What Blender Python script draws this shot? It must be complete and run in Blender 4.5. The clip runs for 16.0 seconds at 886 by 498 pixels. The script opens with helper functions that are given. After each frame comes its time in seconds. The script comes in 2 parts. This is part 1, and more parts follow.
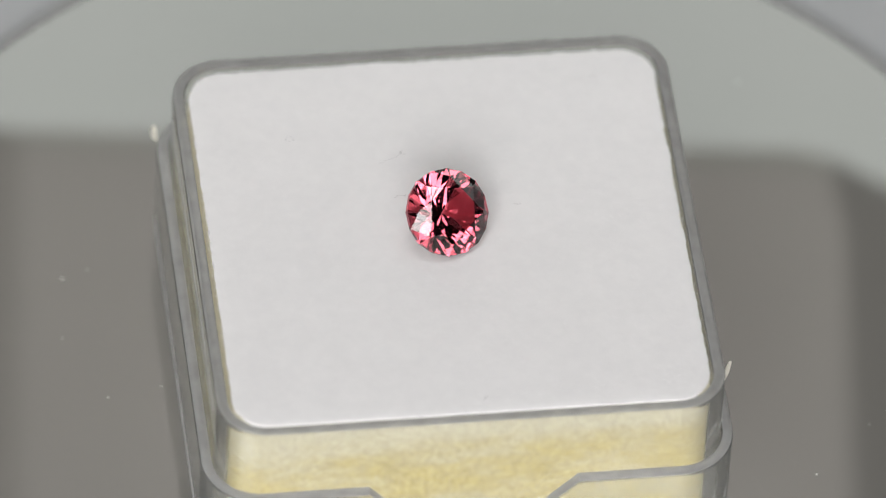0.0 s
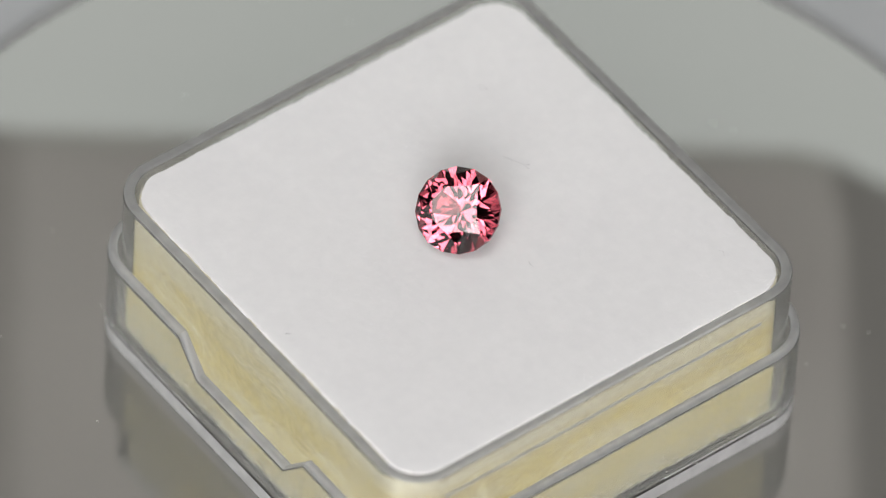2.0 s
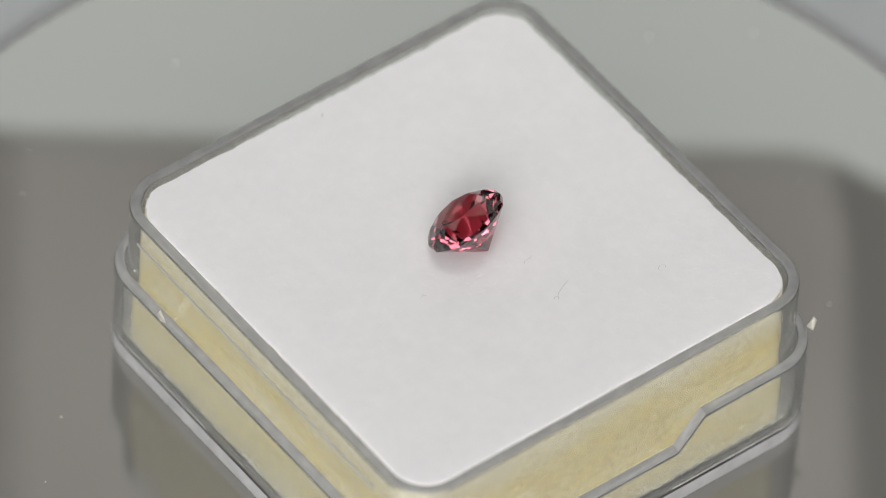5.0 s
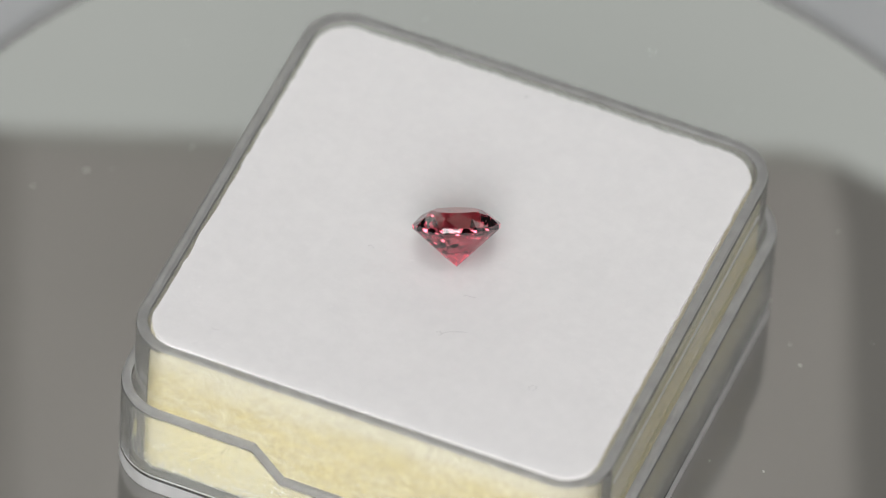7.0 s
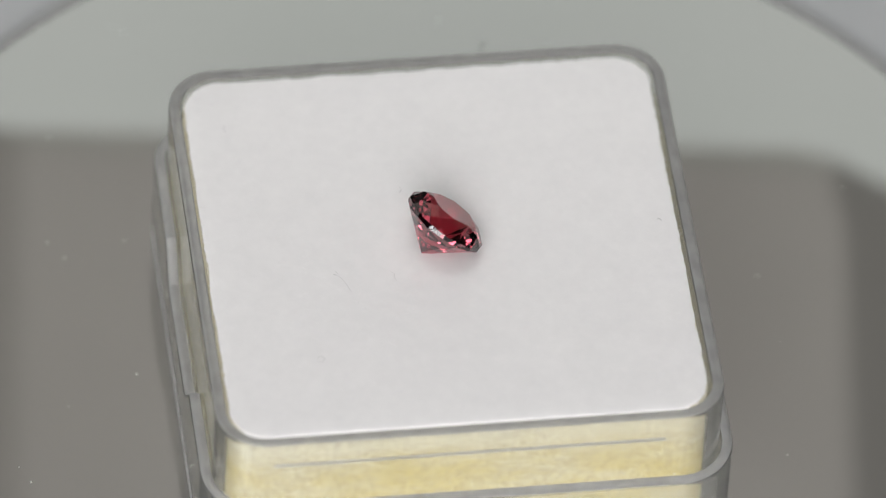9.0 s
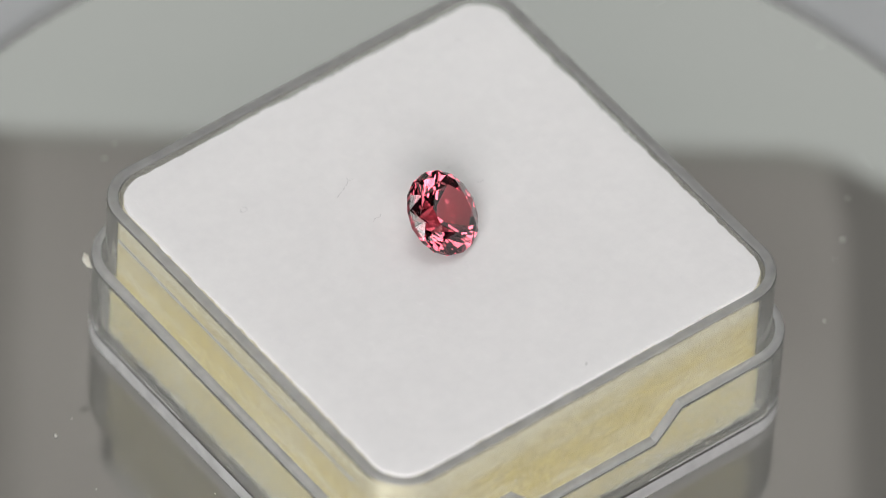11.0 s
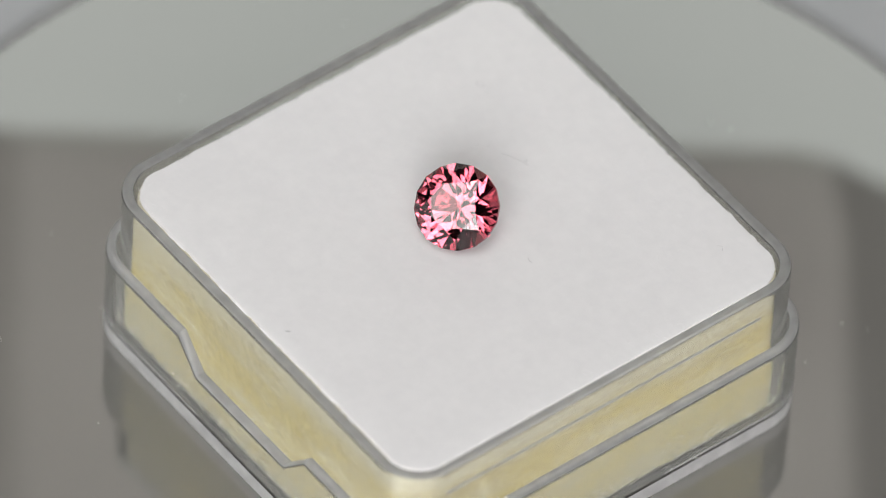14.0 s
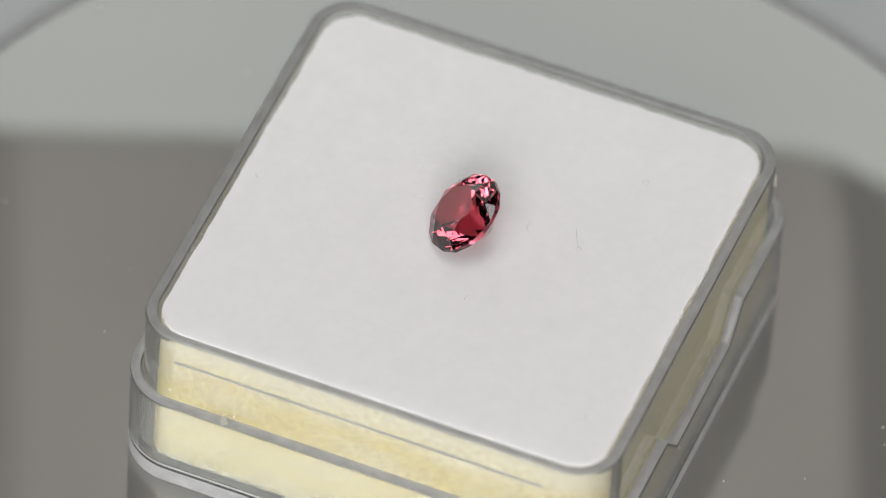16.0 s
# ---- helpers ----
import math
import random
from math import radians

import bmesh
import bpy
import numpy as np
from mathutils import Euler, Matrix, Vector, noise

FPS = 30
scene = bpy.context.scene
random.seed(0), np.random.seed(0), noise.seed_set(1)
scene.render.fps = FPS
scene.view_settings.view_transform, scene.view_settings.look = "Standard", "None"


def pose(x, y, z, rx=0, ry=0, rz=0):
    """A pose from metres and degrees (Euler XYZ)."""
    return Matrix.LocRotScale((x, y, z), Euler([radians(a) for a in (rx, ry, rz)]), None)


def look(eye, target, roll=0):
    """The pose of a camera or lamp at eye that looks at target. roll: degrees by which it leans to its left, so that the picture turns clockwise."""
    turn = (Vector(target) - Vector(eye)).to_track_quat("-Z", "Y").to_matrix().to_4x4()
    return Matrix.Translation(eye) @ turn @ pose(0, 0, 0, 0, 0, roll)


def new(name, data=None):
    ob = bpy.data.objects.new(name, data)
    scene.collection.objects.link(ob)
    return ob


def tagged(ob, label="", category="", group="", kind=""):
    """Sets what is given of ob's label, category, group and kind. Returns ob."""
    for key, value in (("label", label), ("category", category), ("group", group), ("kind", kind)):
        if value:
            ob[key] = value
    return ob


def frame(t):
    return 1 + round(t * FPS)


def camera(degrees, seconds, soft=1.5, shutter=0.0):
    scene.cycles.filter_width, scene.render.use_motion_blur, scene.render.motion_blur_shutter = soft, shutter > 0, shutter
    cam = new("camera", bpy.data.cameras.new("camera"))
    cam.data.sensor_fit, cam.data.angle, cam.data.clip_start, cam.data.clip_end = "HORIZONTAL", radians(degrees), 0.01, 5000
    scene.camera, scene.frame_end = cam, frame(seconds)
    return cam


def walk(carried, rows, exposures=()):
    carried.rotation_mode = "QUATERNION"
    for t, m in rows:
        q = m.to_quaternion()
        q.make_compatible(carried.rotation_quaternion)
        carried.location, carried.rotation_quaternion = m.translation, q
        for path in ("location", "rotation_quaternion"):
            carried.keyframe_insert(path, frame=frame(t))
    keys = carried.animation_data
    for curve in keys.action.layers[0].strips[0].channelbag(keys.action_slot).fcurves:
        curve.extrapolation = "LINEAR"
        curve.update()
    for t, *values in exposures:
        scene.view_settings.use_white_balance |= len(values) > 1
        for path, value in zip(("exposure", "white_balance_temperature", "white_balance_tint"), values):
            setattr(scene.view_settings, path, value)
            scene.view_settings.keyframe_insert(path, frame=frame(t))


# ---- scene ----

MM = 0.001
SECONDS = 16.0
TURN_RATE = 29.962         # degrees a second, clockwise from above
FOAM_TOP = 12.32           # millimetres above the platter
BOX_X, BOX_Y, BOX_TURN = -0.456, 0.585, 9.70

# ---- camera: on a stand, at rest ----
FOV, ELEV, ROLL, CX, CY, SCALE = 5.0, 47.958, 3.587, 801.49, 425.63, 28.0
DIST = 784 / math.tan(radians(FOV) / 2) / SCALE * MM
FW = Vector((0, math.cos(radians(ELEV)), -math.sin(radians(ELEV))))
UP = Vector((0, math.sin(radians(ELEV)), math.cos(radians(ELEV))))
EYE = Vector((0, 0, FOAM_TOP * MM)) - DIST * FW - Vector((1, 0, 0)) * ((CX - 784) / SCALE * MM) + UP * ((CY - 441) / SCALE * MM)
cam = camera(FOV, SECONDS, soft=1.0)
cam.data.dof.use_dof = True
cam.data.dof.focus_distance = DIST - 0.001
cam.data.dof.aperture_fstop = 25.0
STAND = look(EYE, EYE + FW, ROLL)
walk(cam, [(0.0, STAND), (SECONDS, STAND)], exposures=[(0.0, 0.0), (SECONDS, 0.0)])

# ---- light: a small set with softboxes round the lens and an added glow behind the turntable ----
world = bpy.data.worlds.new("world")
scene.world = world
world.use_nodes = True
world.node_tree.nodes["Background"].inputs["Color"].default_value = (0.75, 0.85, 1.0, 1)
world.node_tree.nodes["Background"].inputs["Strength"].default_value = 0.02


def softbox(place, aim, sx, sy, radiance, colour=(1.0, 0.975, 0.975), roll=0):
    lamp = bpy.data.lights.new("softbox_light", "AREA")
    lamp.shape, lamp.size, lamp.size_y, lamp.color = "RECTANGLE", sx, sy, colour
    lamp.energy = radiance * math.pi * sx * sy
    ob = new("softbox_light", lamp)
    ob.matrix_world = look(place, aim, roll)
    return ob


def seen_from_gem(azimuth, elevation, distance=0.75):
    """A place in the room, by its direction from the stone."""
    a, e = radians(azimuth), radians(elevation)
    return (distance * math.cos(e) * math.cos(a), distance * math.cos(e) * math.sin(a), distance * math.sin(e))


# the strong lamp low under the lens with its wider upper half, its weaker neighbour, and two high beside the lens
softbox(seen_from_gem(-94, 26.5), (0, 0, 0.01), 0.46, 0.20, 8.4)
softbox(seen_from_gem(-92, 39), (0, 0, 0.01), 0.64, 0.12, 5.6)
softbox(seen_from_gem(-64, 25), (0, 0, 0.01), 0.13, 0.17, 2.8)
softbox(seen_from_gem(-131, 52.5), (0, 0, 0.01), 0.27, 0.21, 4.2, (0.96, 1.0, 0.965))
softbox(seen_from_gem(-98, 60), (0, 0, 0.01), 0.12, 0.13, 4.2, (0.96, 1.0, 0.965))
# added overhead fill against hard shadows, and two dim unseen lamps for pale surroundings
softbox((0.0, 0.0, 0.92), (0, 0.001, 0.01), 0.40, 0.34, 4.2)
softbox((-0.78, 0.15, 0.25), (0, 0, 0.05), 0.9, 0.30, 0.8)
softbox((0.78, 0.15, 0.25), (0, 0, 0.05), 0.9, 0.30, 0.8)
# unseen strip lamp low behind the turntable, added for the platter's bright mirrored band
softbox((0, 0.064, 0.0395), (0, -1, 0.0395), 0.112, 0.021, 1.38, (0.945, 1.0, 0.955))


# ---- materials ----
def material(name):
    m = bpy.data.materials.new(name)
    m.use_nodes = True
    nt = m.node_tree
    nt.nodes.clear()
    out = nt.nodes.new("ShaderNodeOutputMaterial")
    return m, nt, out


def node(nt, kind, **inputs):
    n = nt.nodes.new(kind)
    for k, v in inputs.items():
        n.inputs[k.replace("_", " ")].default_value = v
    return n


def rough_surface(name, dark, light, scale, rough=0.8, bump=0.2, fine=None, bump_mm=0.05, sheen=0.0):
    """Matt surface with two scales of mottling and a fine relief. scale: features a metre."""
    m, nt, out = material(name)
    tex = nt.nodes.new("ShaderNodeTexCoord")
    big = node(nt, "ShaderNodeTexNoise", Scale=scale, Detail=4.0)
    small = node(nt, "ShaderNodeTexNoise", Scale=fine or scale * 12, Detail=6.0)
    add = nt.nodes.new("ShaderNodeMath")
    add.operation = "MULTIPLY_ADD"
    add.inputs[1].default_value = 0.5
    mul = nt.nodes.new("ShaderNodeMath")
    mul.operation = "MULTIPLY"
    mul.inputs[1].default_value = 0.5
    ramp = nt.nodes.new("ShaderNodeMix")
    ramp.data_type = "RGBA"
    ramp.inputs[6].default_value, ramp.inputs[7].default_value = (*dark, 1), (*light, 1)
    bs = node(nt, "ShaderNodeBsdfPrincipled", Roughness=rough)
    bs.inputs["Sheen Weight"].default_value = sheen
    bp = node(nt, "ShaderNodeBump", Strength=bump, Distance=bump_mm * MM)
    li = nt.links.new
    li(tex.outputs["Object"], big.inputs["Vector"])
    li(tex.outputs["Object"], small.inputs["Vector"])
    li(small.outputs["Fac"], mul.inputs[0])
    li(big.outputs["Fac"], add.inputs[0])
    li(mul.outputs[0], add.inputs[2])
    li(add.outputs[0], ramp.inputs[0])
    li(ramp.outputs[2], bs.inputs["Base Color"])
    li(small.outputs["Fac"], bp.inputs["Height"])
    li(bp.outputs[0], bs.inputs["Normal"])
    li(bs.outputs[0], out.inputs[0])
    return m


def foam_material(name):
    """Aged foam: cream to yellow mottling in bands, grain, and small open pores with their shade in the colour."""
    m, nt, out = material(name)
    li = nt.links.new
    tex = nt.nodes.new("ShaderNodeTexCoord")
    flat = nt.nodes.new("ShaderNodeMapping")
    flat.inputs["Scale"].default_value = (0.8, 0.8, 2.2)
    stain = node(nt, "ShaderNodeTexNoise", Scale=170.0, Detail=8.0, Roughness=0.72)
    ramp = nt.nodes.new("ShaderNodeValToRGB")
    e = ramp.color_ramp.elements
    e[0].position, e[0].color = 0.36, (0.50, 0.42, 0.18, 1)
    e[1].position, e[1].color = 0.62, (0.52, 0.468, 0.305, 1)
    mid = ramp.color_ramp.elements.new(0.48)
    mid.color = (0.50, 0.43, 0.222, 1)
    grain = node(nt, "ShaderNodeTexNoise", Scale=3400.0, Detail=5.0)
    pores = node(nt, "ShaderNodeTexVoronoi", Scale=2600.0)
    pore_shade = nt.nodes.new("ShaderNodeMapRange")
    pore_shade.inputs["From Min"].default_value, pore_shade.inputs["From Max"].default_value = 0.16, 0.34
    speck = nt.nodes.new("ShaderNodeMix")
    speck.data_type, speck.blend_type = "RGBA", "MULTIPLY"
    tone = nt.nodes.new("ShaderNodeMapRange")
    tone.inputs["From Min"].default_value, tone.inputs["From Max"].default_value = 0.32, 0.68
    tone.inputs["To Min"].default_value, tone.inputs["To Max"].default_value = 0.82, 1.13
    mul = nt.nodes.new("ShaderNodeMath")
    mul.operation = "MULTIPLY"
    soft = nt.nodes.new("ShaderNodeMapRange")
    soft.inputs["To Min"].default_value, soft.inputs["To Max"].default_value = 0.86, 1.0
    b1 = node(nt, "ShaderNodeBump", Strength=0.7, Distance=0.10 * MM)
    bs = node(nt, "ShaderNodeBsdfPrincipled", Roughness=0.95)
    bs.inputs["Specular IOR Level"].default_value = 0.2
    li(tex.outputs["Object"], flat.inputs["Vector"])
    li(flat.outputs[0], stain.inputs["Vector"])
    li(tex.outputs["Object"], grain.inputs["Vector"])
    li(tex.outputs["Object"], pores.inputs["Vector"])
    li(stain.outputs["Fac"], ramp.inputs[0])
    li(pores.outputs["Distance"], pore_shade.inputs["Value"])
    li(pore_shade.outputs[0], soft.inputs["Value"])
    li(grain.outputs["Fac"], tone.inputs["Value"])
    # paler cream towards the top, its edge broken by the stain noise
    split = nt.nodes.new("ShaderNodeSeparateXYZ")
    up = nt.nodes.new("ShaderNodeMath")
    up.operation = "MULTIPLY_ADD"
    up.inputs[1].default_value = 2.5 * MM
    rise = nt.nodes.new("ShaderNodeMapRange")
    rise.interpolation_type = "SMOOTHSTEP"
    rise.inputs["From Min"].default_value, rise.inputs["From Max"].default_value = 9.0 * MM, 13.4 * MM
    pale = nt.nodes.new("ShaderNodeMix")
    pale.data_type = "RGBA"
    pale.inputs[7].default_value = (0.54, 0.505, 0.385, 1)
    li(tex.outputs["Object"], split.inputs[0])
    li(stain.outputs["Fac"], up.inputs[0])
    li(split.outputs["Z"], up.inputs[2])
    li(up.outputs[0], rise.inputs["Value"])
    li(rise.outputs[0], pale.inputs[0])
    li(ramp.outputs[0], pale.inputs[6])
    # the pores' painted shade deepens towards the torn bottom
    torn = nt.nodes.new("ShaderNodeMapRange")
    torn.inputs["From Min"].default_value, torn.inputs["From Max"].default_value = 2.7 * MM, 4.6 * MM
    torn.inputs["To Min"].default_value, torn.inputs["To Max"].default_value = 0.62, 0.92
    li(up.outputs[0], torn.inputs["Value"])
    li(torn.outputs[0], soft.inputs["To Min"])
    li(soft.outputs[0], mul.inputs[0])
    li(tone.outputs[0], mul.inputs[1])
    speck.inputs[0].default_value = 1.0
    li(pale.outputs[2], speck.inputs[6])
    li(mul.outputs[0], speck.inputs[7])
    li(speck.outputs[2], bs.inputs["Base Color"])
    li(mul.outputs[0], b1.inputs["Height"])
    li(b1.outputs[0], bs.inputs["Normal"])
    li(bs.outputs[0], out.inputs[0])
    return m


def gem_material(name, colour, ior):
    """Tinted where light passes a facet, clean where it is thrown back."""
    m, nt, out = material(name)
    fr = node(nt, "ShaderNodeFresnel", IOR=ior)
    ra = node(nt, "ShaderNodeBsdfRefraction", Color=(*colour, 1), IOR=ior, Roughness=0.0)
    gl = node(nt, "ShaderNodeBsdfGlossy", Color=(1, 1, 1, 1), Roughness=0.0)
    mix = nt.nodes.new("ShaderNodeMixShader")
    nt.links.new(fr.outputs[0], mix.inputs[0])
    nt.links.new(ra.outputs[0], mix.inputs[1])
    nt.links.new(gl.outputs[0], mix.inputs[2])
    nt.links.new(mix.outputs[0], out.inputs[0])
    return m


def clear_plastic(name, cloud, ior=1.47, through_share=0.5, tone=0.80):
    """Clear moulded plastic with a share of scuffs that scatter light."""
    m, nt, out = material(name)
    tex = nt.nodes.new("ShaderNodeTexCoord")
    nz = node(nt, "ShaderNodeTexNoise", Scale=700.0, Detail=4.0)
    bp = node(nt, "ShaderNodeBump", Strength=0.012, Distance=0.05 * MM)
    rg = nt.nodes.new("ShaderNodeMapRange")
    rg.inputs["From Min"].default_value, rg.inputs["From Max"].default_value = 0.3, 0.7
    rg.inputs["To Min"].default_value, rg.inputs["To Max"].default_value = cloud * 0.88, cloud * 1.12
    g = node(nt, "ShaderNodeBsdfGlass", Color=(0.985, 0.99, 0.985, 1), IOR=ior, Roughness=0.0)
    d = node(nt, "ShaderNodeBsdfDiffuse", Color=(tone, tone, tone, 1))
    t = node(nt, "ShaderNodeBsdfTranslucent", Color=(0.80, 0.81, 0.80, 1))
    sc = node(nt, "ShaderNodeMixShader", Fac=through_share)
    mix = nt.nodes.new("ShaderNodeMixShader")
    li = nt.links.new
    li(tex.outputs["Object"], nz.inputs["Vector"])
    li(nz.outputs["Fac"], bp.inputs["Height"])
    li(nz.outputs["Fac"], rg.inputs["Value"])
    li(bp.outputs[0], g.inputs["Normal"])
    li(d.outputs[0], sc.inputs[1])
    li(t.outputs[0], sc.inputs[2])
    li(rg.outputs[0], mix.inputs[0])
    li(g.outputs[0], mix.inputs[1])
    li(sc.outputs[0], mix.inputs[2])
    li(mix.outputs[0], out.inputs[0])
    return m


def gloss_plate(name, base, mirror, share, rough):
    """A coated plate: a matt coat under a mirror-like top."""
    m, nt, out = material(name)
    tex = nt.nodes.new("ShaderNodeTexCoord")
    nz = node(nt, "ShaderNodeTexNoise", Scale=60.0, Detail=5.0)
    rr = node(nt, "ShaderNodeMapRange")
    rr.inputs["To Min"].default_value, rr.inputs["To Max"].default_value = rough * 0.7, rough * 1.3
    d = node(nt, "ShaderNodeBsdfDiffuse", Color=(*base, 1))
    g = node(nt, "ShaderNodeBsdfGlossy", Color=(*mirror, 1))
    mix = node(nt, "ShaderNodeMixShader", Fac=share)
    li = nt.links.new
    li(tex.outputs["Object"], nz.inputs["Vector"])
    li(nz.outputs["Fac"], rr.inputs["Value"])
    li(rr.outputs[0], g.inputs["Roughness"])
    li(d.outputs[0], mix.inputs[1])
    li(g.outputs[0], mix.inputs[2])
    li(mix.outputs[0], out.inputs[0])
    return m


PLATTER = gloss_plate("grey_gloss_plate", (0.153, 0.149, 0.139), (0.97, 0.97, 0.96), 0.22, 0.04)
BASE_PLASTIC = rough_surface("light_plastic", (0.36, 0.37, 0.38), (0.44, 0.45, 0.46), 30, rough=0.5, bump=0.05)
GROOVE = rough_surface("grey_plastic_edge", (0.31, 0.31, 0.31), (0.37, 0.37, 0.37), 60, rough=0.5, bump=0.05)
# three sheet tones that set how bright each zone mirrored in the platter is
PANEL_MID = rough_surface("reflected_mid_tone", (0.60, 0.565, 0.52), (0.68, 0.64, 0.59), 20, rough=0.7, bump=0.1)
PANEL_LEFT = rough_surface("reflected_left_tone", (0.36, 0.335, 0.30), (0.43, 0.40, 0.36), 20, rough=0.7, bump=0.1)
PANEL_SIDE = rough_surface("reflected_side_tone", (0.13, 0.12, 0.107), (0.17, 0.157, 0.14), 20, rough=0.7, bump=0.1)
CURTAIN = rough_surface("dark_curtain", (0.02, 0.02, 0.02), (0.035, 0.035, 0.035), 12, rough=0.9, bump=0.1, bump_mm=1.0)
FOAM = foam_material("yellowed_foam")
NAP = rough_surface("white_nap", (0.75, 0.745, 0.75), (0.875, 0.865, 0.865), 420, rough=0.95, bump=0.3, fine=1500, bump_mm=0.08)
CLEAR = clear_plastic("clear_plastic", 0.07)
BASE_FROST = clear_plastic("frosted_base", 0.74, through_share=0.25, tone=0.92)
FROST = clear_plastic("frosted_edge", 0.42)
MOULD = clear_plastic("grey_mould_mark", 0.62, tone=0.42)
GEM = gem_material("pink_gem", (0.79, 0.325, 0.385), 1.74)
DUST = rough_surface("dust", (0.5, 0.5, 0.48), (0.7, 0.7, 0.66), 3000, bump=0.0)
FLAKE = rough_surface("pale_flake", (0.62, 0.60, 0.52), (0.75, 0.73, 0.66), 900, rough=0.5, bump=0.2)
PALE_HAIR = rough_surface("pale_fibre", (0.42, 0.41, 0.41), (0.52, 0.51, 0.51), 3000, bump=0.0)
PORE_SHADE = rough_surface("pore_shade", (0.20, 0.19, 0.15), (0.34, 0.32, 0.25), 3000, bump=0.0)
HAIR = rough_surface("grey_fibre", (0.36, 0.36, 0.36), (0.46, 0.46, 0.46), 3000, bump=0.0)


# ---- building helpers ----
def part(name, bm, mat, parent=None, label="", sharp=30):
    bmesh.ops.recalc_face_normals(bm, faces=bm.faces)
    me = bpy.data.meshes.new(name)
    bm.to_mesh(me)
    bm.free()
    me.materials.append(mat)
    if sharp:
        me.polygons.foreach_set("use_smooth", [True] * len(me.polygons))
        me.set_sharp_from_angle(angle=radians(sharp))
    ob = new(name, me)
    if parent:
        ob.parent = parent
    return tagged(ob, label)


def loop_points(half, radius, marks=(), n=8):
    """A square outline with rounded corners, counter-clockwise; marks: extra stations along every side."""
    pts = []
    for k in range(4):
        a0 = k * math.pi / 2
        c, s = math.cos(a0), math.sin(a0)
        turn = lambda x, y: (x * c - y * s, x * s + y * c)
        # the side that faces -y, turned k quarter turns, then the corner after it
        for x in sorted(marks):
            pts.append((*turn(x, -half), k, x))
        for i in range(n + 1):
            a = -math.pi / 2 + i / n * math.pi / 2
            pts.append((*turn(half - radius + radius * math.cos(a), -half + radius + radius * math.sin(a)), -1, 0))
    return pts


def rings(bm, rows, marks=(), top=None, close="loop", n=8):
    """Joins rounded-square outlines. rows: (half, corner radius, z[, key]). close: 'loop' or 'caps'."""
    all_rings = []
    for row in rows:
        half, radius, z = row[:3]
        key = row[3] if len(row) > 3 else None
        ring = []
        for x, y, side, m in loop_points(half, radius, marks, n):
            zz = z if key is None else key(z, side, m)
            ring.append(bm.verts.new((x * MM, y * MM, zz * MM)))
        all_rings.append(ring)
    count = len(all_rings[0])
    for a, b in zip(all_rings, all_rings[1:]):
        for i in range(count):
            j = (i + 1) % count
            bm.faces.new((a[i], a[j], b[j], b[i]))
    bm.faces.new(all_rings[0])
    bm.faces.new(all_rings[-1])
    return bm


def plate(x0, x1, y0, y1, z0, z1):
    bm = bmesh.new()
    vs = [bm.verts.new((x, y, z)) for z in (z0, z1) for x, y in ((x0, y0), (x1, y0), (x1, y1), (x0, y1))]
    for f in ((0, 1, 2, 3), (4, 5, 6, 7), (0, 1, 5, 4), (1, 2, 6, 5), (2, 3, 7, 6), (3, 0, 4, 7)):
        bm.faces.new([vs[i] for i in f])
    return bm


def lathe(profile, n=160):
    """profile: (radius, z) in millimetres, from the axis out and back to it."""
    bm = bmesh.new()
    prev = None
    for r, z in profile:
        if r == 0:
            cur = [bm.verts.new((0, 0, z * MM))] * n
        else:
            cur = [bm.verts.new((r * MM * math.cos(i * math.tau / n), r * MM * math.sin(i * math.tau / n), z * MM)) for i in range(n)]
        if prev:
            for i in range(n):
                j = (i + 1) % n
                f = []
                for v in (prev[i], prev[j], cur[j], cur[i]):
                    if v not in f:
                        f.append(v)
                bm.faces.new(f)
        prev = cur
    return bm


# ---- the setting ----
floor = part("floor", plate(-0.95, 0.95, -0.95, 0.95, -0.032, -0.022), BASE_PLASTIC)
tagged(floor, "pale grey table sheet under the photo set", "floor", kind="structure")
ROOM = 0.9
for nm, box in (("wall_front", (-ROOM, ROOM, -ROOM - 0.02, -ROOM, -0.022, 1.0)), ("wall_dim_left", (-ROOM - 0.02, -ROOM, -ROOM, ROOM, -0.022, 1.0)),
                ("wall_dim_right", (ROOM, ROOM + 0.02, -ROOM, ROOM, -0.022, 1.0)), ("wall_dim_back", (-ROOM, ROOM, ROOM, ROOM + 0.02, -0.022, 1.0)),
                ("ceiling", (-ROOM, ROOM, -ROOM, ROOM, 1.0, 1.02))):
    tagged(part(nm, plate(*box), CURTAIN), "dim grey surface of the room round the photo set", "wall" if nm != "ceiling" else "ceiling", kind="structure")


def upright(points, y0, y1):
    """A standing sheet from its outline (x, z) in millimetres."""
    bm = bmesh.new()
    near = [bm.verts.new((x * MM, y0 * MM, z * MM)) for x, z in points]
    far = [bm.verts.new((x * MM, y1 * MM, z * MM)) for x, z in points]
    bm.faces.new(near)
    bm.faces.new(far)
    for i in range(len(near)):
        j = (i + 1) % len(near)
        bm.faces.new((near[i], near[j], far[j], far[i]))
    return bm


# unseen standing sheets, added only for the zones the platter mirrors
reflected_panel = new("reflected_panel")
tagged(reflected_panel, "unseen grey sheets behind the turntable, toned for the platter's reflection", "light panel")
part("middle_reflected_sheet", upright([(-31.4, 47.4), (24.0, 44.4), (26.8, 45.0), (28.2, 50), (30.4, 75), (31.7, 88), (-31.2, 88)], 60, 62), PANEL_MID, reflected_panel, sharp=0)
part("side_reflected_sheet", upright([(-56, 47.4), (-31.5, 47.4), (-31.3, 88), (-56, 88)], 60.4, 62), PANEL_LEFT, reflected_panel, sharp=0)
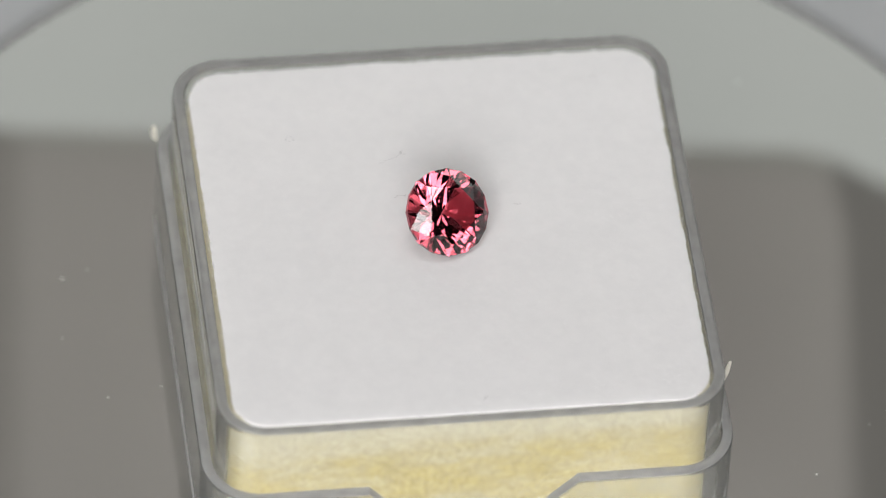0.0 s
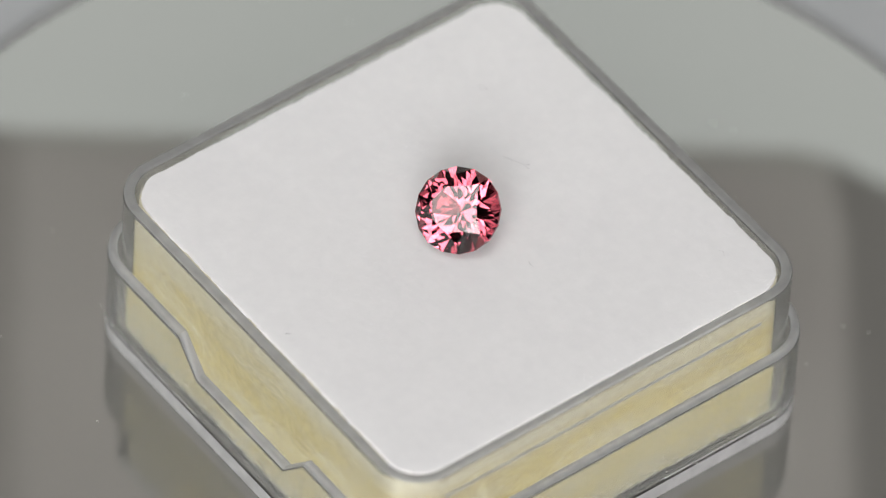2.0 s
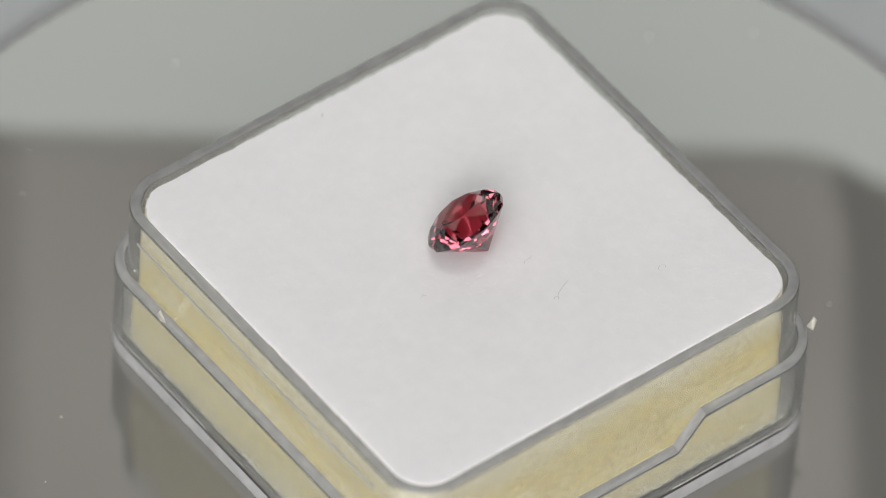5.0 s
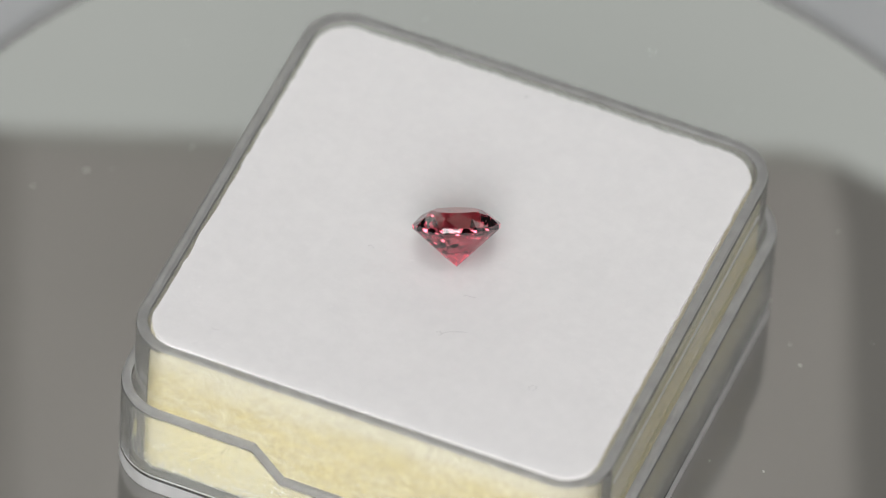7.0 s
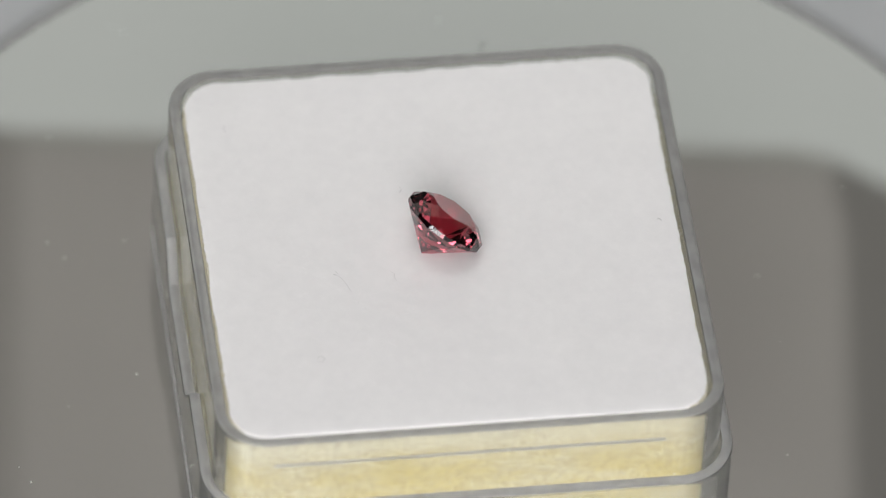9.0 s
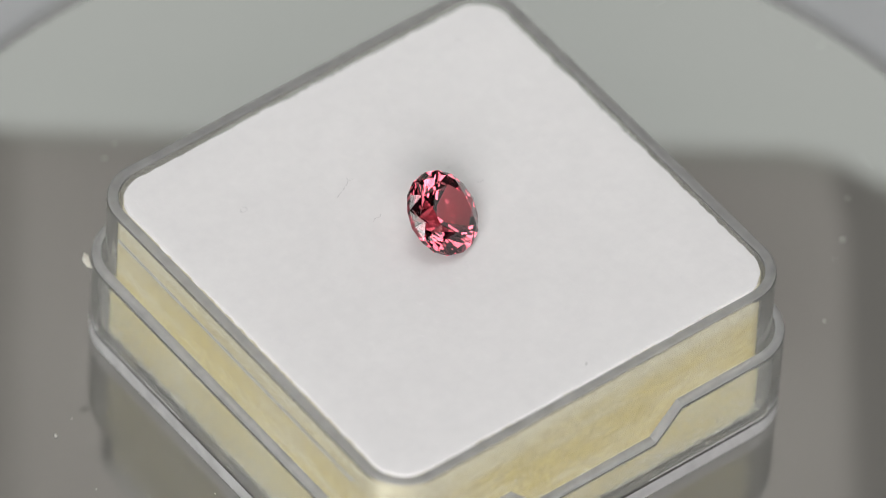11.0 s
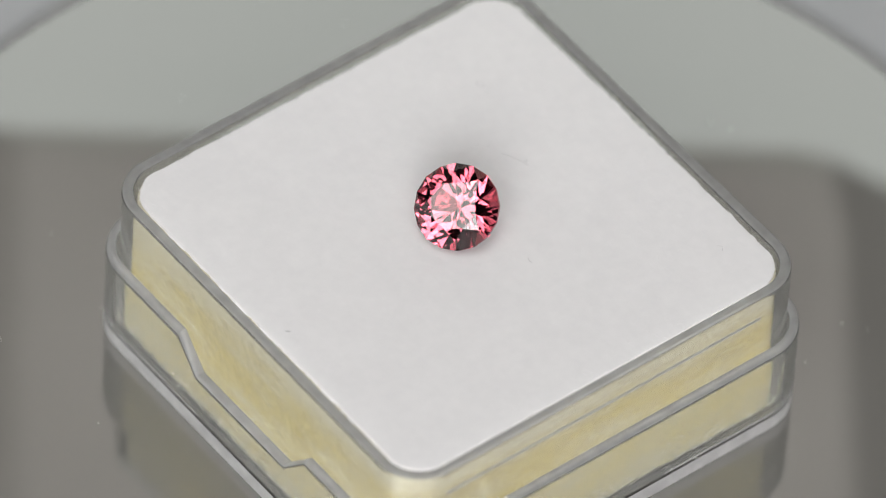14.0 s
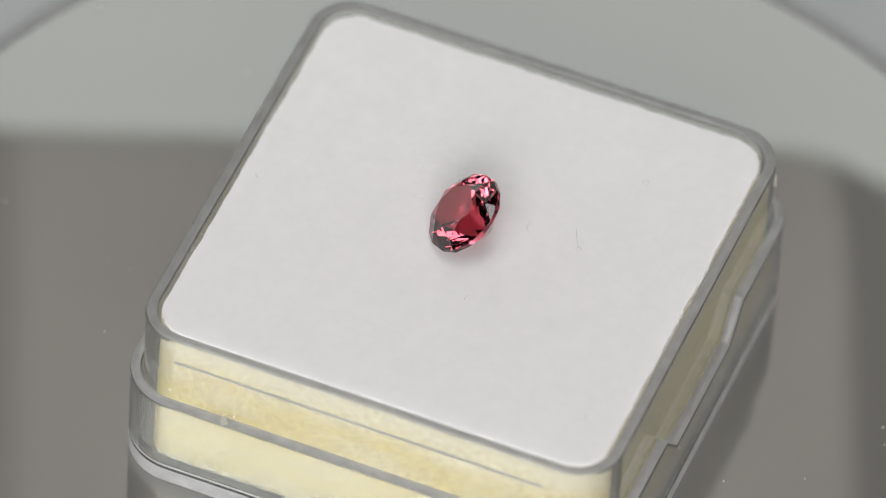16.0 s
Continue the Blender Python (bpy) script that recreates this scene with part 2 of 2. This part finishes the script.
part("side_reflected_sheet", upright([(27.0, 45.2), (32, 48.4), (56, 53), (56, 88), (31.8, 88), (30.5, 75), (28.3, 50)], 60.4, 62), PANEL_SIDE, reflected_panel, sharp=0)
part("back_plate", upright([(-56, -22), (56, -22), (56, 89), (-56, 89)], 66, 68), CURTAIN, reflected_panel, sharp=0)
part("foot", plate(-0.060, -0.0562, 0.050, 0.080, -0.022, 0.09), PANEL_SIDE, reflected_panel, sharp=0)
part("foot", plate(0.0562, 0.060, 0.050, 0.080, -0.022, 0.09), PANEL_SIDE, reflected_panel, sharp=0)

# ---- turntable ----
turntable_base = new("display_stand")
part("skirt", lathe([(0, -22), (68, -22), (70, -20), (70, -3.05), (0, -3.05 - 3.0)]), BASE_PLASTIC, turntable_base)
part("top_ring", lathe([(40.75, -3.0), (70, -3.0), (70, -1.4), (69, -0.6), (40.75, -0.6), (40.75, -3.0)]), BASE_PLASTIC, turntable_base)
tagged(turntable_base, "light grey plastic stand round the turning platter", "display stand")
turntable = new("turntable")
tagged(turntable, "grey glossy round turntable platter with dust specks", "turntable")
part("platter", lathe([(0, -5.9), (39.9, -5.9), (39.9, -0.2), (39.7, 0), (0, 0)]), PLATTER, turntable)
part("rim", lathe([(39.95, -5.9), (40.6, -5.9), (40.6, -0.25), (40.45, -0.1), (39.95, -0.05), (39.95, -5.9)]), GROOVE, turntable, "darker edge ring")

# ---- the display box ----
OUT, IN_ = 16.85, 16.1
HIGH, LOW, N0, N1 = 7.32, 5.05, 6.6, 4.6


def notched(z, side, m):
    """The upper edge dips in the middle of two facing sides."""
    if side in (0, 2) and abs(m) <= N1 + 1e-6:
        return z - (HIGH - LOW)
    return z


def box_placed(ob, dx=0.0, dy=0.0):
    ob.location = ((BOX_X + dx) * MM, (BOX_Y + dy) * MM, 0)
    ob.rotation_euler = (0, 0, radians(BOX_TURN))
    return ob


gem_box = new("gem_box")
tagged(gem_box, "square clear plastic gem display box on a turntable", "gem box")
MARKS = (-12.9, -12.75, -N0, -N1, N1, N0, 12.75, 12.9)
bm = bmesh.new()
rings(bm, [(16.78, 3.73, 0.0), (OUT, 3.8, 0.07), (OUT, 3.8, 1.2), (OUT, 3.8, 1.3), (OUT, 3.8, HIGH - 0.50, notched), (OUT, 3.8, HIGH - 0.40, notched), (OUT - 0.01, 3.79, HIGH - 0.30, notched), (OUT - 0.05, 3.75, HIGH - 0.19, notched), (OUT - 0.11, 3.69, HIGH - 0.10, notched), (OUT - 0.19, 3.61, HIGH - 0.04, notched), (OUT - 0.32, 3.5, HIGH, notched),
           (IN_ + 0.2, 3.1, HIGH, notched), (IN_ + 0.06, 2.96, HIGH - 0.08, notched), (IN_, 2.9, HIGH - 0.22, notched), (IN_, 2.9, HIGH - 0.32, notched), (IN_, 2.9, 1.12), (IN_, 2.9, 1.0), (15.8, 2.6, 0.9)], MARKS, n=14)
outer_tray = box_placed(part("outer_tray", bm, CLEAR, gem_box, "clear plastic lower tray with notched edge"), -0.08, -0.05)
bm = bmesh.new()
RIM = FOAM_TOP + 0.32
rings(bm, [(15.8, 2.9, 0.95), (16.02, 3.1, 1.15), (16.02, 3.1, 1.27), (16.02, 3.1, RIM - 0.40), (16.02, 3.1, RIM - 0.30), (15.97, 3.05, RIM - 0.13), (15.85, 2.95, RIM - 0.03), (15.64, 2.75, RIM), (15.43, 2.55, RIM - 0.03), (15.31, 2.45, RIM - 0.13), (15.26, 2.4, RIM - 0.30), (15.26, 2.4, RIM - 0.40), (15.26, 2.4, 1.52), (15.26, 2.4, 1.4), (15.0, 2.2, 1.3)], (-12.8, -12.65, 12.65, 12.8), n=14)
inner_tray = box_placed(part("inner_tray", bm, CLEAR, gem_box, "clear plastic inner tray with rounded corners"), -0.05, -0.03)
for o in (outer_tray, inner_tray):
    o.visible_shadow = False
    o.data.materials.append(FROST)
    o.data.materials.append(BASE_FROST)
    for f in o.data.polygons:
        if o is outer_tray and f.center.z < 1.15 * MM and abs(f.normal.z) < 0.8 and Vector(f.center[:2]).length > 16.3 * MM:
            f.material_index = 2
        if f.normal.z > 0.4 and f.center.z > 3 * MM:
            f.material_index = 1

foam_insert = new("foam_insert")
tagged(foam_insert, "yellowed foam pad with a white napped top in the box", "foam pad")
FINE = [-12.2 + 0.4 * i for i in range(62)]


def ruffled(bm, outward, upward, scale, low=None):
    """Uneven cut of soft foam: moves the skin in and out."""
    for v in bm.verts:
        q = v.co * scale
        flat = Vector((v.co.x, v.co.y, 0))
        if flat.length < 10 * MM:
            continue
        v.co += flat.normalized() * noise.noise(q) * outward * MM
        v.co.z += noise.noise(q * 1.7 + Vector((3, 8, 1))) * (upward if low is None or v.co.z < low else 0.0) * MM
    return bm


bm = bmesh.new()
rings(bm, [(14.9, 2.0, 1.33), (15.1, 2.1, 1.43), (15.15, 2.2, 1.9), (15.15, 2.2, 4.0), (15.13, 2.2, 6.0), (15.1, 2.2, 9.0), (15.04, 2.2, FOAM_TOP - 0.33)], FINE, n=12)
ruffled(bm, 0.05, 0.22, 1900, 1.7 * MM)
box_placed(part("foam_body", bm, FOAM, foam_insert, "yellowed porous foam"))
bm = bmesh.new()
rings(bm, [(15.0, 2.3, FOAM_TOP - 0.32), (15.0, 2.3, FOAM_TOP - 0.065), (14.86, 2.2, FOAM_TOP - 0.038), (14.5, 2.0, FOAM_TOP - 0.012), (14.0, 1.8, FOAM_TOP)], FINE, n=12)
ruffled(bm, 0.10, 0.0, 700)
ruffled(bm, 0.11, 0.0, 2600)
box_placed(part("napped_top", bm, NAP, foam_insert, "white napped top layer"))


def fibres(bm, places):
    """Thin pointed fibres: root, tip and width in millimetres."""
    for root, tip, width in places:
        root, tip = Vector(root), Vector(tip)
        side = (tip - root).cross(Vector((0.3, 0.2, 1))).normalized() * width
        lift = side.cross(tip - root).normalized() * width
        vs = [bm.verts.new(q * MM) for q in (root + side, root - side * 0.5 + lift, root - side * 0.5 - lift, tip)]
        for f in ((0, 1, 3), (1, 2, 3), (2, 0, 3), (0, 2, 1)):
            bm.faces.new([vs[i] for i in f])
    return bm


rng = random.Random(5)
places = []
outline = [(x, y) for x, y, _, _ in loop_points(14.9, 2.2, FINE, 12)]
for _ in range(6000):
    k = rng.randrange(len(outline))
    x, y = outline[k]
    x2, y2 = outline[(k + 1) % len(outline)]
    f = rng.random()
    x, y = x + (x2 - x) * f, y + (y2 - y) * f
    out = Vector((x, y, 0)).normalized()
    z = FOAM_TOP - rng.uniform(0.02, 0.4)
    root = Vector((x, y, z)) - out * 0.1
    tip = root + out * rng.uniform(0.06, 0.34) + Vector((rng.uniform(-0.15, 0.15), rng.uniform(-0.15, 0.15), rng.uniform(-0.05, 0.14)))
    places.append((root, tip, rng.uniform(0.008, 0.02)))
for _ in range(4000):
    x, y = rng.uniform(-14.5, 14.5), rng.uniform(-14.5, 14.5)
    root = Vector((x, y, FOAM_TOP - 0.03))
    a = rng.uniform(0, math.tau)
    tip = root + Vector((math.cos(a) * 0.3, math.sin(a) * 0.3, rng.uniform(0.05, 0.14)))
    places.append((root, tip, rng.uniform(0.010, 0.022)))
tagged(box_placed(part("nap_fuzz", fibres(bmesh.new(), places), NAP, foam_insert, sharp=0)), kind="stuff")


# ---- small things on the box ----
def slab(x0, x1, y0, y1, z0, z1, bevel=0.04):
    bm = plate(x0 * MM, x1 * MM, y0 * MM, y1 * MM, z0 * MM, z1 * MM)
    bmesh.ops.bevel(bm, geom=bm.edges[:], offset=bevel * MM, segments=1, affect="EDGES")
    return bm


for x0, x1, y0, y1 in ((16.0, 16.09, -13.0, 12.0), (-16.09, -16.0, -12.0, 12.6)):
    ridge = part("mould_line", slab(x0, x1, y0, y1, RIM - 2.08, RIM - 1.86, 0.03), MOULD, inner_tray, "thin grey mould line")
    ridge.visible_shadow = False


def shard(points, mat, name, label):
    bm = bmesh.new()
    for q in points:
        bm.verts.new(Vector(q) * MM)
    bmesh.ops.convex_hull(bm, input=bm.verts[:])
    return part(name, bm, mat, outer_tray, label, sharp=0)


shard([(16.6, -9.4, 7.2), (16.9, -9.3, 7.2), (16.7, -8.9, 7.25), (17.1, -9.35, 8.0), (17.3, -8.95, 8.6), (17.1, -9.0, 8.7), (17.0, -9.2, 7.7)], FLAKE, "plastic_flake", "small pale flake on the tray edge")
shard([(-16.7, 14.4, 6.8), (-17.05, 14.5, 7.1), (-17.15, 14.85, 7.5), (-16.9, 15.0, 7.9), (-16.7, 14.8, 7.7), (-16.65, 15.1, 7.1), (-17.0, 14.65, 7.8)], FLAKE, "broken_nub", "broken pale nub on the tray corner")


def grain(bm, x, y, z, r, rnd):
    vs = [bm.verts.new(Vector((x + dx * r * rnd.uniform(0.6, 1.3), y + dy * r * rnd.uniform(0.6, 1.3), z + dz * r * rnd.uniform(0.6, 1.3))) * MM)
          for dx, dy, dz in ((1, 0, 0), (-1, 0, 0), (0, 1, 0), (0, -1, 0), (0, 0, 1), (0, 0, -1))]
    for a, b in ((0, 2), (2, 1), (1, 3), (3, 0)):
        bm.faces.new((vs[a], vs[b], vs[4]))
        bm.faces.new((vs[b], vs[a], vs[5]))


# dust on the tray walls, its glints imitated by pale grain colour
bm = bmesh.new()
for _ in range(110):
    side, u, z = rng.randrange(4), rng.uniform(-14.5, 14.5), rng.uniform(1.0, 8.5)
    wall = OUT + 0.02 if z < 4.6 else 15.97
    x, y = ((wall, u), (-wall, u), (u, wall), (u, -wall))[side]
    grain(bm, x, y, z, rng.choice((0.03, 0.04, 0.05, 0.06, 0.09)), rng)
tagged(box_placed(part("dust", bm, DUST, gem_box, sharp=0)), kind="stuff")
bm = bmesh.new()
grain(bm, -25.0, 5.7, 0.06, 0.17, rng)
grain(bm, 28.5, -1.3, 0.05, 0.15, rng)
for _ in range(48):
    r, a = rng.uniform(18, 39), rng.uniform(0, math.tau)
    grain(bm, r * math.cos(a), r * math.sin(a), 0.03, rng.choice((0.04, 0.05, 0.06, 0.09)), rng)
tagged(part("dust", bm, DUST, turntable, sharp=0), kind="stuff")


# pale crumbs, and dark grains as the shade inside torn cells, low on the cut foam
for nm, mat, count, size in (("foam_crumbs", FLAKE, 2200, (0.03, 0.05, 0.07, 0.09)), ("torn_cell_shade", PORE_SHADE, 2400, (0.035, 0.05, 0.065, 0.085))):
    bm = bmesh.new()
    for _ in range(count):
        side, u, z = rng.randrange(4), rng.uniform(-14.2, 14.2), 1.4 + min(rng.expovariate(1.25), 4.5)
        x, y = ((15.19, u), (-15.19, u), (u, 15.19), (u, -15.19))[side]
        grain(bm, x, y, z, rng.choice(size), rng)
    tagged(box_placed(part(nm, bm, mat, foam_insert, sharp=0)), kind="stuff")


def lint(points, width, mat, label):
    """A bent hair that lies on the foam, in the box's own axes."""
    bm = bmesh.new()
    pts = [Vector((x, y, z)) for x, y, z in points]
    fine = []
    for i in range(len(pts) - 1):
        p0, p1, p2, p3 = pts[max(i - 1, 0)], pts[i], pts[i + 1], pts[min(i + 2, len(pts) - 1)]
        for k in range(6):
            t = k / 6
            fine.append(0.5 * (2 * p1 + (p2 - p0) * t + (2 * p0 - 5 * p1 + 4 * p2 - p3) * t * t + (3 * p1 - p0 - 3 * p2 + p3) * t ** 3))
    fine.append(pts[-1])
    prev = None
    for i, q in enumerate(fine):
        d = (fine[min(i + 1, len(fine) - 1)] - fine[max(i - 1, 0)]).normalized()
        s = d.cross(Vector((0, 0, 1))).normalized() * width
        cur = [bm.verts.new((q + e) * MM) for e in (s, Vector((0, 0, width * 1.4)), -s)]
        if prev:
            for a in range(3):
                b = (a + 1) % 3
                bm.faces.new((prev[a], prev[b], cur[b], cur[a]))
        prev = cur
    thing = new("lint_hair")
    tagged(thing, label, "lint", "lint on the foam")
    box_placed(part("strand", bm, mat, thing, sharp=60))
    LINT.append(thing)


LINT = []
T0 = FOAM_TOP + 0.01
lint([(-1.75, 7.05, T0), (-2.0, 6.95, T0 + 0.05), (-2.1, 7.15, T0 + 0.1), (-2.0, 7.25, T0), (-2.3, 6.85, T0 + 0.05), (-2.9, 6.55, T0 + 0.08), (-3.5, 6.3, T0)], 0.009, HAIR, "fine dark curled hair on white foam")
lint([(-9.1, 9.05, T0), (-9.3, 8.8, T0 + 0.08), (-9.0, 8.65, T0 + 0.05), (-8.75, 8.85, T0), (-8.95, 9.1, T0 + 0.04)], 0.008, HAIR, "tiny grey curl of lint on white foam")
lint([(-2.9, 3.3, T0), (-2.65, 3.45, T0 + 0.06), (-2.3, 3.4, T0 + 0.03), (-2.1, 3.6, T0)], 0.01, PALE_HAIR, "short pale fibre beside the gem")
lint([(0.6, -14.05, T0), (0.75, -13.95, T0 + 0.1), (0.8, -13.8, T0)], 0.022, HAIR, "short dark fibre at the edge of the foam")
lint([(4.55, 2.2, T0), (4.8, 2.05, T0 + 0.06), (5.0, 2.15, T0)], 0.01, PALE_HAIR, "short pale fibre on white foam")
lint([(10.7, 12.6, T0), (10.95, 12.75, T0 + 0.06), (11.2, 12.6, T0)], 0.01, PALE_HAIR, "short pale fibre on white foam")


# ---- the gem ----
def brilliant(radius, girdle=0.34, crown_deg=34.0, pav_deg=41.0, table=0.565):
    """A round brilliant, culet at the origin, axis +z, in millimetres."""
    bm = bmesh.new()
    R = radius
    pav = R * math.tan(radians(pav_deg))
    crown = (R - R * table) * math.tan(radians(crown_deg))
    ztab = pav + girdle + crown
    g16 = lambda i: (R * math.cos(i * math.tau / 16), R * math.sin(i * math.tau / 16))
    verts = lambda pts: [bm.verts.new(q) for q in pts]
    culet = bm.verts.new((0, 0, 0))
    low = verts([(*g16(i), pav + (0.05 if i % 2 else 0.0)) for i in range(16)])
    high = verts([(*g16(i), pav + girdle - (0.05 if i % 2 else 0.0)) for i in range(16)])
    tab = verts([(R * table * math.cos((i + 0.5) * math.tau / 8), R * table * math.sin((i + 0.5) * math.tau / 8), ztab) for i in range(8)])
    rm = R * (table + (1 - table) * 0.55)
    c8 = math.cos(math.pi / 8)
    # crown mains meet the table's corners' neighbours half way down
    mid = verts([(rm * math.cos(i * math.tau / 8), rm * math.sin(i * math.tau / 8), pav + girdle + (R - rm * c8) * math.tan(radians(crown_deg))) for i in range(8)])
    bm.faces.new(tab)
    for i in range(8):
        bm.faces.new((tab[i - 1], mid[i], tab[i]))
        nxt = (i + 1) % 8
        g = 2 * i
        bm.faces.new((tab[i], mid[i], high[(g + 1) % 16], mid[nxt]))
        bm.faces.new((mid[i], high[g], high[(g + 1) % 16]))
        bm.faces.new((mid[nxt], high[(g + 1) % 16], high[(g + 2) % 16]))
    # lower girdle facets and mains
    rl = R * 0.24
    lowm = verts([(rl * math.cos((i + 0.5) * math.tau / 8), rl * math.sin((i + 0.5) * math.tau / 8), rl * c8 * math.tan(radians(pav_deg))) for i in range(8)])
    for i in range(8):
        g = 2 * i
        bm.faces.new((low[g], low[(g + 1) % 16], lowm[i]))
        bm.faces.new((low[(g + 1) % 16], low[(g + 2) % 16], lowm[i]))
        bm.faces.new((culet, lowm[i - 1], low[g], lowm[i]))
    for i in range(16):
        j = (i + 1) % 16
        bm.faces.new((low[i], low[j], high[j], high[i]))
    for v in bm.verts:
        v.co *= MM
    return bm


GEM_R, PAV, GEM_TILT, GEM_AZ = 2.79, 41.0, 41.0, -54.0
gemstone = new("gemstone")
tagged(gemstone, "faceted round pink gem lying tilted on white foam", "gemstone")
# culet in the turning frame, and the lean of the stone's axis
CULET_X, CULET_Y = -1.51, 1.91
lean = Matrix.Rotation(radians(GEM_AZ), 4, "Z") @ Matrix.Rotation(radians(GEM_TILT), 4, "Y") @ Matrix.Rotation(radians(22.5), 4, "Z")
lying = Matrix.Translation((CULET_X * MM, CULET_Y * MM, (FOAM_TOP + 0.10) * MM)) @ lean


def facets(name, keep, label):
    """One zone of the cut stone: the faces whose middle and normal satisfy keep."""
    bm = brilliant(GEM_R, pav_deg=PAV)
    bmesh.ops.recalc_face_normals(bm, faces=bm.faces)
    bm.normal_update()
    drop = [f for f in bm.faces if not keep(f.normal.z, f.calc_center_median().z)]
    bmesh.ops.delete(bm, geom=drop, context="FACES")
    me = bpy.data.meshes.new(name)
    bm.to_mesh(me)
    bm.free()
    me.materials.append(GEM)
    ob = new(name, me)
    ob.parent = gemstone
    ob.matrix_local = lying
    return tagged(ob, label)


facets("table_facet", lambda n, z: n > 0.98, "flat top facet")
facets("crown", lambda n, z: 0.05 < n <= 0.98, "faceted crown")
facets("girdle", lambda n, z: -0.05 <= n <= 0.05, "narrow faceted girdle")
facets("pavilion", lambda n, z: n < -0.05, "faceted pointed pavilion")


# ---- what turns ----
def motions():
    """The platter and all that stands on it turn at a steady rate."""
    rows = [(k * 0.5, pose(0, 0, 0, 0, 0, -TURN_RATE * k * 0.5)) for k in range(33)]
    walk(turntable, rows)
    # the box creeps a little on the smooth platter as it turns
    creep = [(t, Matrix.Translation((-0.0073 * t * MM, 0.0232 * t * MM, 0)) @ m) for t, m in rows]
    for thing in (gem_box, foam_insert, gemstone, *LINT):
        walk(thing, creep)


motions()
